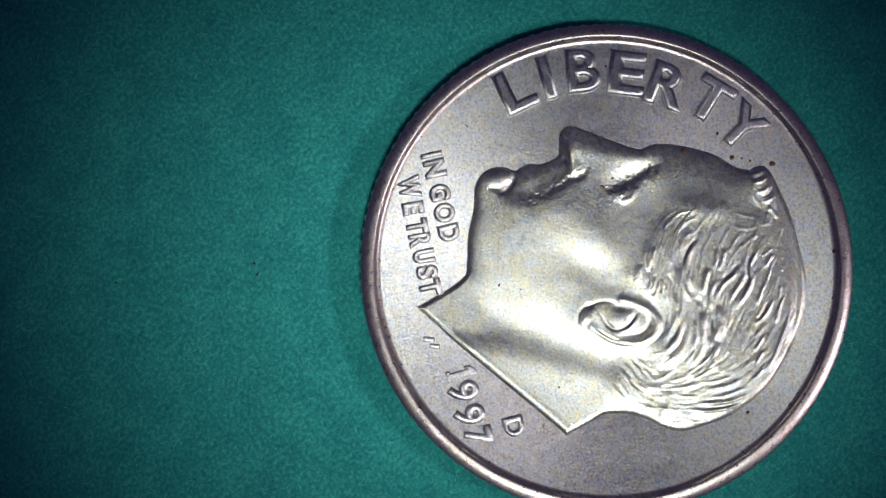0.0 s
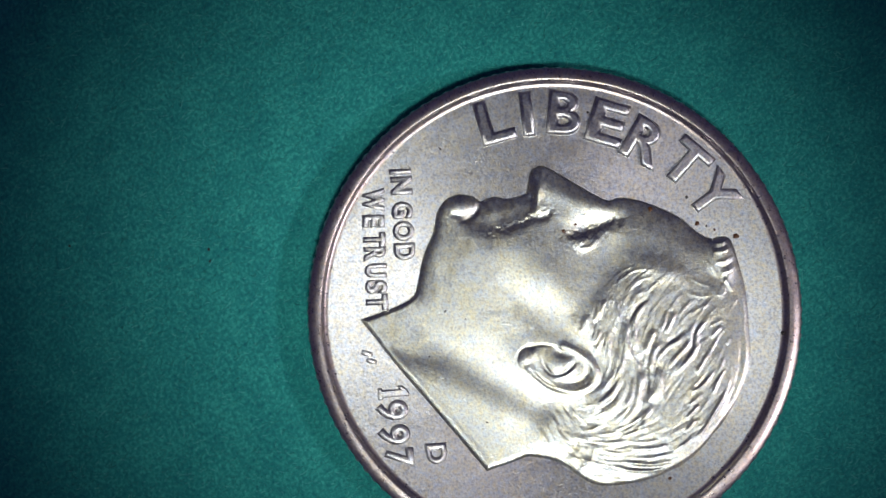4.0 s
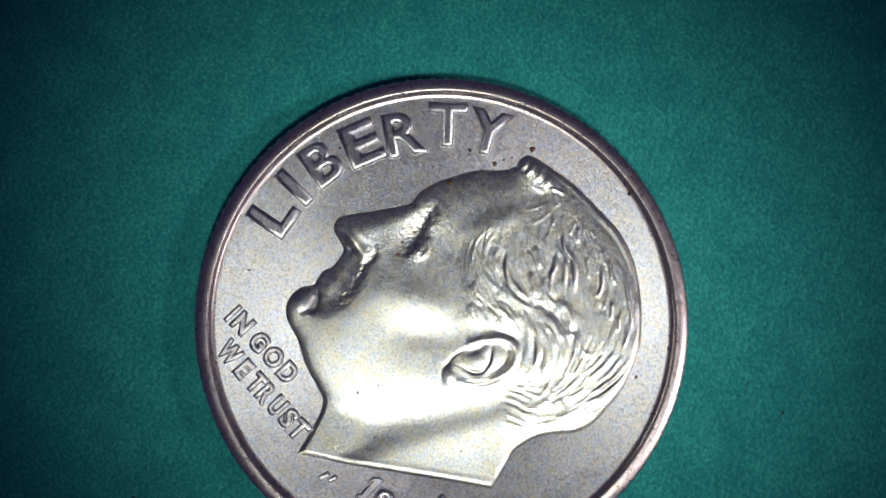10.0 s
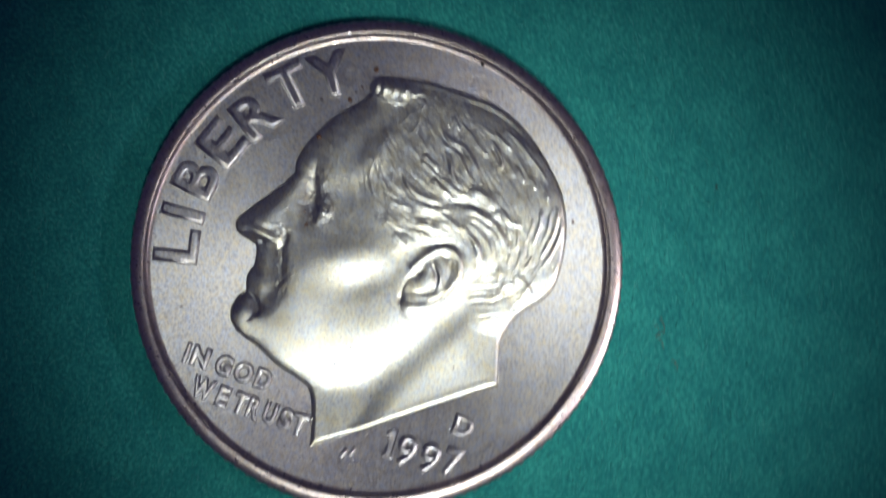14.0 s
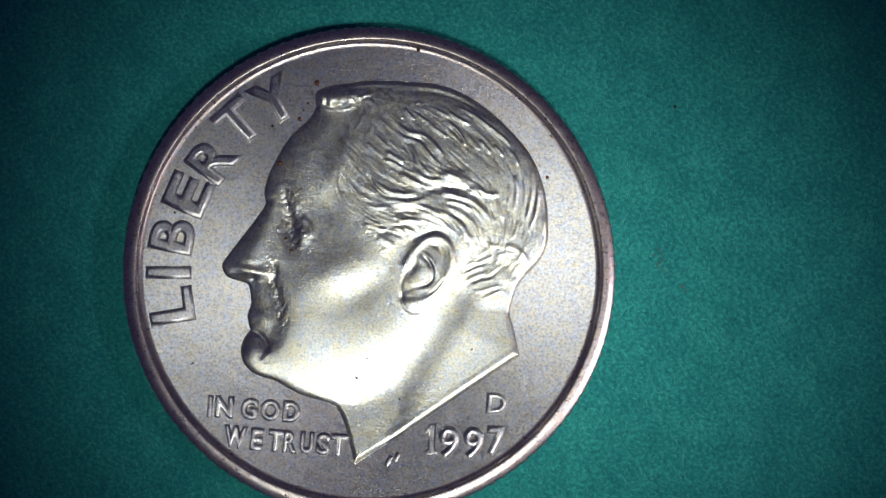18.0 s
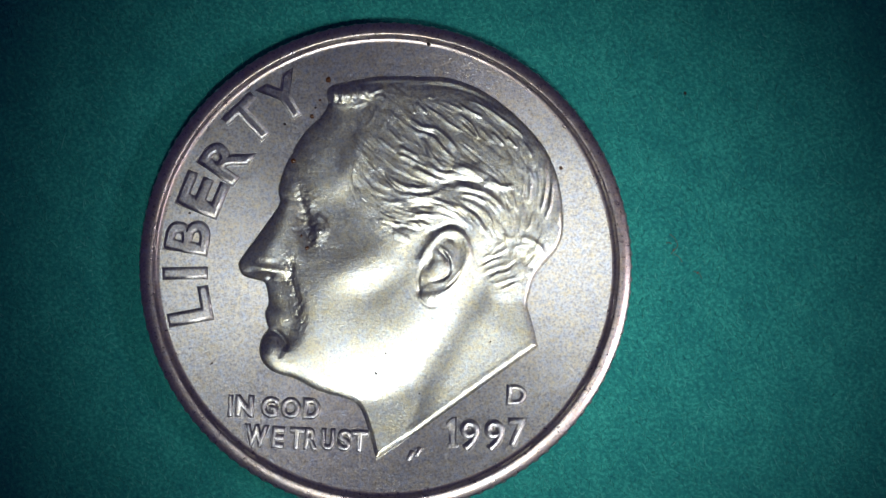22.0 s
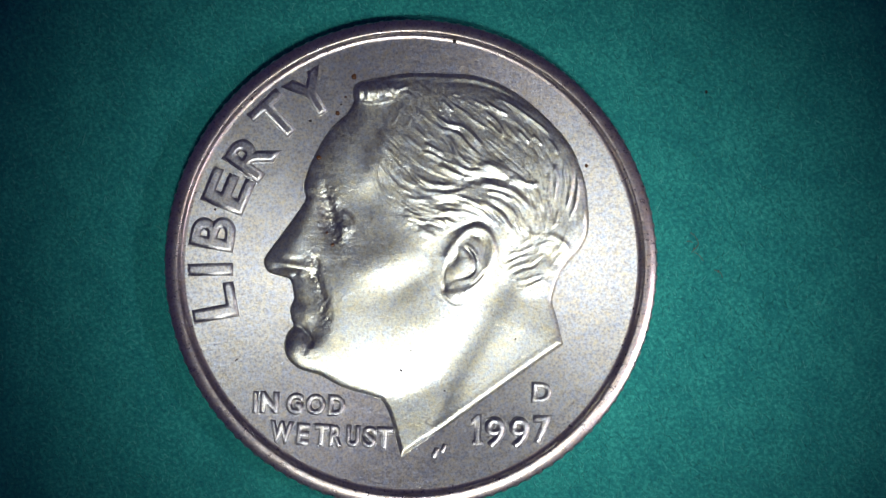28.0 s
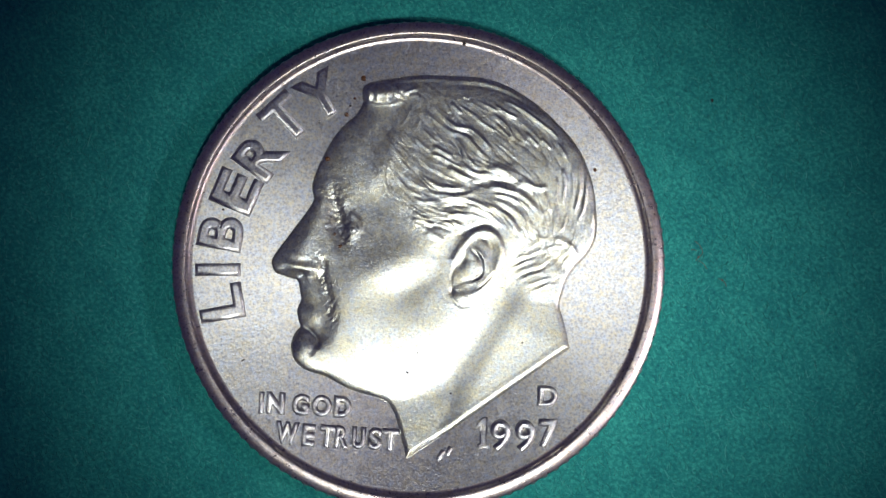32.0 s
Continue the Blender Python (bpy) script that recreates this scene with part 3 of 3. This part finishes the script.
def raised_mesh(cu, width, height, rise, name):
    """The mesh of an outline, brought to its size."""
    ob = bpy.data.objects.new(name, cu)
    scene.collection.objects.link(ob)
    bpy.context.view_layer.update()
    me = bpy.data.meshes.new_from_object(ob.evaluated_get(bpy.context.evaluated_depsgraph_get()))
    bpy.data.objects.remove(ob)
    bpy.data.curves.remove(cu)
    co = np.zeros(len(me.vertices) * 3)
    me.vertices.foreach_get("co", co)
    co = co.reshape(-1, 3)
    lo, hi = co.min(0), co.max(0)
    co = (co - (lo + hi) / 2) / (hi - lo)
    co = co * (width * UNIT, height * UNIT, 2 * rise)
    me.vertices.foreach_set("co", (co * MM).ravel())
    me.materials.clear()
    me.materials.append(M_LETTER)
    me.update()
    me.name = name
    return me


def one(width, height, rise):
    """The figure one: a stem with a flag and a foot."""
    cu = bpy.data.curves.new("numeral", "CURVE")
    cu.dimensions, cu.fill_mode, cu.extrude, cu.bevel_depth, cu.bevel_resolution = "2D", "BOTH", 0.03, 0.05, 3
    sp = cu.splines.new("POLY")
    pts = [(0.22, 0.0), (0.80, 0.0), (0.80, 0.07), (0.66, 0.09), (0.66, 1.0), (0.52, 1.0), (0.14, 0.84), (0.14, 0.76), (0.38, 0.84), (0.38, 0.09), (0.22, 0.07)]
    sp.points.add(len(pts) - 1)
    for q, (a, b) in zip(sp.points, pts):
        q.co = (a * width / height, b, 0, 1)
    sp.use_cyclic_u = True
    return raised_mesh(cu, width, height, rise, "numeral")


def flow_map(me, x, y, turn):
    """Lays the radial flow of the struck metal over a character that stands at x, y (mm), turned by turn degrees."""
    layer = me.uv_layers.new(name="flow")
    away = math.atan2(y, x)
    m = pose(x, y, 0, 0, 0, turn)
    for loop in me.loops:
        p = m @ (me.vertices[loop.vertex_index].co / MM)
        a = (math.atan2(p.y, p.x) - away + math.pi) % (2 * math.pi) - math.pi
        layer.data[loop.index].uv = (a, math.hypot(p.x, p.y) / 10)


def raised(ch, u, v, turn, width, height, weight=0.0, rise=0.10, name="letter"):
    x, y = die(u, v)
    z = float(field_z(math.hypot(x, y)))
    me = one(width, height, rise) if ch == "1" else glyph(ch, width, height, weight, rise, name)
    flow_map(me, x, y, turn)
    return part(name, me, coin, "", pose(x * MM, y * MM, (z - 0.005) * MM, 0, 0, turn))


def round_the_rim(ch, az, r, width, height):
    u, v = 704 + r * math.cos(radians(az)), 471 - r * math.sin(radians(az))
    raised(ch, u, v, az - 90, width, height, 0.052, 0.165)


for ch, az, r, w in (("L", 190.8, 360, 62), ("I", 181.4, 361, 22), ("B", 170.8, 362, 60), ("E", 158.4, 358, 66), ("R", 146.0, 352, 72), ("T", 133.6, 361, 70), ("Y", 121.8, 355, 78)):
    round_the_rim(ch, az, r, w, 80)

for ch, u, v, w, turn in (("I", 427.5, 714, 9, -2), ("N", 452.5, 714, 33, -2), ("G", 496.5, 716, 31, -2), ("O", 533.5, 717, 36, -2), ("D", 570.5, 718, 31, -2)):
    raised(ch, u, v, turn, w, 39, 0.086, 0.12)
for ch, u, v, w, turn in (("W", 474, 766, 42, -4), ("E", 512, 769, 23, -4), ("T", 545, 770, 27, -4), ("R", 571, 771, 26, -4), ("U", 600, 772, 25, -3), ("S", 629, 773, 25, -3), ("T", 656, 774, 29, -3)):
    raised(ch, u, v, turn, w, 40, 0.086, 0.12)
for ch, u, v, w, hgt in (("1", 818, 758, 22, 54), ("9", 849, 763, 36, 58), ("9", 892, 763, 36, 58), ("7", 933, 757, 34, 52)):
    raised(ch, u, v, 0, w, hgt, 0.066, 0.12, "numeral")
raised("D", 931, 691, 0, 37, 37, 0.075, 0.12)


def bar(u, v, width, height, turn):
    x, y = die(u, v)
    bm = bmesh.new()
    bmesh.ops.create_cube(bm, size=1.0)
    for k in bm.verts:
        k.co = (k.co.x * width * UNIT * MM, k.co.y * height * UNIT * MM, k.co.z * 0.10 * MM)
    bmesh.ops.bevel(bm, geom=list(bm.edges), offset=2.0 * UNIT * MM, segments=2, affect="EDGES", profile=0.5)
    me = bpy.data.meshes.new("initial_bar")
    bm.to_mesh(me)
    bm.free()
    me.materials.append(M_LETTER)
    flow_map(me, x, y, turn)
    part("initial_bar", smooth(me), coin, "tiny raised mark beside the neck", pose(x * MM, y * MM, float(field_z(math.hypot(x, y))) * MM, 0, 0, turn))


bar(745, 799, 9, 20, -20)
bar(759, 792, 8, 18, -20)

# ---- specks of dirt and rust on the metal ----
SPECKS = [(593, 137, 5, 5, M_RUST), (564, 200, 4, 4, M_RUST), (532, 279, 4, 5, M_RUST), (1008, 288, 3.5, 3, M_RUST), (516, 214, 3, 2.5, M_DARK),
          (578, 172, 2.5, 2, M_RUST), (559, 434, 4, 3, M_RUST), (549, 412, 3, 2, M_RUST), (683, 655, 3, 1.6, M_DARK), (570, 185, 2, 1.5, M_DARK),
          (392, 640, 4, 1.2, M_DARK), (884, 598, 2, 1.4, M_DARK), (700, 620, 1.6, 1.4, M_DARK), (349, 372, 2.4, 2, M_DARK), (760, 690, 1.8, 1.4, M_DARK)]
for k, (u, v, su, sv, mat) in enumerate(SPECKS):
    x, y = die(u, v)
    part("speck", blob("speck", (su * UNIT, sv * UNIT), mat, k, 0.6), coin, "", pose(x * MM, y * MM, surface_z(u, v) * MM, 0, 0, 40 * k))
for u, v, size in ((771, 75, 3.5), (336, 249, 2.6)):
    x, y = die(u, v)
    part("rim_nick", blob("rim_nick", (size * UNIT, size * UNIT), M_DARK, 3, 1.0), coin, "tiny dark nick at the rim", pose(x * MM, y * MM, 1.22 * MM))

# ---- lint and crease lines on the card ----
for k, (x, y, sx, sy, mat) in enumerate([(-3.43, -12.45, 0.06, 0.05, M_DARK), (-3.0, -12.44, 0.03, 0.07, M_DARK), (11.06, 6.57, 0.07, 0.05, M_DARK), (-4.0, -17.56, 0.05, 0.05, M_DARK),
                                         (10.62, 0.72, 0.05, 0.03, M_REDDISH), (11.5, -0.12, 0.05, 0.03, M_REDDISH)]):
    part("lint_speck", blob("lint_speck", (sx, sy), mat, k + 20, 0.25), card, "", pose(x * MM, y * MM, 0.008 * MM, 0, 0, 50 * k))


def thin_tube(points, thick, mat=None):
    """A thin tube along a smooth line, in mm: a crease line or a loose fibre."""
    line = curve(points, 10)
    verts, faces = [], []
    for i, p in enumerate(line):
        d = line[min(i + 1, len(line) - 1)] - line[max(i - 1, 0)]
        d = d / max(np.hypot(*d), 1e-9)
        for k in range(5):
            a = 2 * math.pi * k / 5
            verts.append(((p[0] - d[1] * thick * math.cos(a)) * MM, (p[1] + d[0] * thick * math.cos(a)) * MM, (thick * 0.8 + thick * math.sin(a)) * MM))
    for i in range(len(line) - 1):
        for k in range(5):
            n = (k + 1) % 5
            faces.append((i * 5 + k, i * 5 + n, i * 5 + 5 + n, i * 5 + 5 + k))
    return mesh_of("thin_tube", verts, faces, mat or M_CREASE)


# Green tubes laid on the card stand in for its crease lines.
for line, thick in (([(13.05, 5.55), (13.67, 5.70), (14.41, 6.03), (15.29, 6.33)], 0.014), ([(13.85, 2.12), (14.39, 2.33), (15.02, 2.76), (15.75, 3.25)], 0.012), ([(-8.2, -13.4), (-7.9, -13.1), (-7.3, -13.05)], 0.010)):
    part("thin_tube", thin_tube(line, thick), card, "thin raised green line, standing in for a crease in the card")
for line in ([(10.47, 1.31), (10.66, 1.14), (10.76, 0.89), (10.62, 0.70), (10.51, 0.57)], [(10.62, 0.58), (10.80, 0.47), (10.93, 0.27)], [(11.34, -0.07), (11.55, -0.15), (11.65, -0.35)], [(10.33, 0.97), (10.45, 0.99), (10.55, 0.93)]):
    part("thin_tube", thin_tube(line, 0.013, M_REDDISH), card, "tiny curled reddish fibre on the card")

# ---- movement: seconds, place in mm, turn in degrees ----
COIN_WAY = [
    (0.0, 6.028, -0.655, -75.72),
    (0.5, 5.896, -0.687, -75.88),
    (1.0, 6.344, -1.616, -77.34),
    (1.5, 5.841, -2.145, -78.99),
    (2.0, 5.902, -2.643, -80.65),
    (2.5, 6.316, -2.868, -82.63),
    (3.0, 6.341, -2.935, -82.97),
    (3.5, 5.078, -2.556, -84.11),
    (4.0, 4.131, -2.266, -85.19),
    (4.5, 3.649, -1.919, -86.25),
    (6.5, 3.538, -2.057, -84.56),
    (7.0, 3.403, -2.267, -83.49),
    (7.5, 2.963, -1.543, -76.92),
    (8.0, 2.111, -1.287, -70.27),
    (8.5, 1.613, -1.612, -63.73),
    (9.0, 1.141, -2.365, -57.32),
    (9.5, -0.148, -3.485, -48.80),
    (10.0, 0.033, -2.666, -45.29),
    (10.5, 0.228, -2.238, -41.51),
    (11.0, 0.985, -2.071, -38.70),
    (11.5, 1.148, -3.018, -36.29),
    (12.0, -0.105, -2.705, -32.82),
    (12.5, -0.603, -3.467, -30.54),
    (13.0, -1.283, -3.148, -26.40),
    (13.5, -2.002, -2.793, -22.28),
    (13.8, -1.719, -2.305, -20.45),
    (14.0, -2.344, -0.518, -17.47),
    (14.2, -2.135, 0.116, -15.85),
    (14.5, -1.950, 0.467, -14.05),
    (16.5, -2.573, -0.309, -3.45),
    (17.0, -2.508, -0.340, -2.84),
    (17.5, -2.574, -0.721, -2.12),
    (18.0, -2.603, -0.752, -1.95),
    (18.5, -2.475, -0.719, -1.74),
    (19.0, -2.470, -0.848, -0.99),
    (19.5, -2.239, -0.695, -0.82),
    (20.0, -2.254, -0.723, -0.68),
    (20.5, -2.210, -0.785, -0.60),
    (21.0, -2.182, -0.754, -0.57),
    (21.5, -2.063, -0.602, -0.50),
    (22.0, -2.009, -0.580, -0.42),
    (22.5, -1.923, -0.603, -0.24),
    (23.0, -1.661, -0.469, -0.19),
    (23.5, -1.447, -0.556, -0.17),
    (24.0, -1.383, -0.601, -0.20),
    (24.5, -1.370, -0.574, -0.24),
    (25.0, -1.342, -0.477, -0.24),
    (25.5, -1.323, -0.454, -0.23),
    (27.5, -1.114, -0.447, -0.59),
    (28.0, -1.087, -0.473, -0.62),
    (28.5, -1.050, -0.471, -0.63),
    (29.0, -1.035, -0.479, -0.78),
    (29.5, -0.994, -0.503, -0.85),
    (30.0, -0.945, -0.509, -0.91),
    (30.5, -0.911, -0.528, -1.02),
    (31.0, -0.879, -0.552, -1.04),
    (31.5, -0.842, -0.563, -1.09),
    (32.0, -0.814, -0.555, -1.25),
]
# How far the card lags behind the coin, in the coin's own directions.
CARD_SLIP = [(0.0, 0.0, 0.0), (20.0, 0.0, 0.0), (23.0, -0.06, 0.03), (25.5, -0.20, 0.0), (28.0, -0.20, 0.0), (32.0, -0.33, -0.12)]


def motions():
    walk(coin, [(t, pose(x * MM, y * MM, 0, 0, 0, a)) for t, x, y, a in COIN_WAY])
    rows = []
    for t, x, y, a in COIN_WAY:
        ts = [s[0] for s in CARD_SLIP]
        du, dv = np.interp(t, ts, [s[1] for s in CARD_SLIP]), np.interp(t, ts, [s[2] for s in CARD_SLIP])
        rows.append((t, pose(x * MM, y * MM, 0, 0, 0, a) @ Matrix.Translation((float(du) * MM, float(dv) * MM, 0))))
    walk(card, rows)


motions()
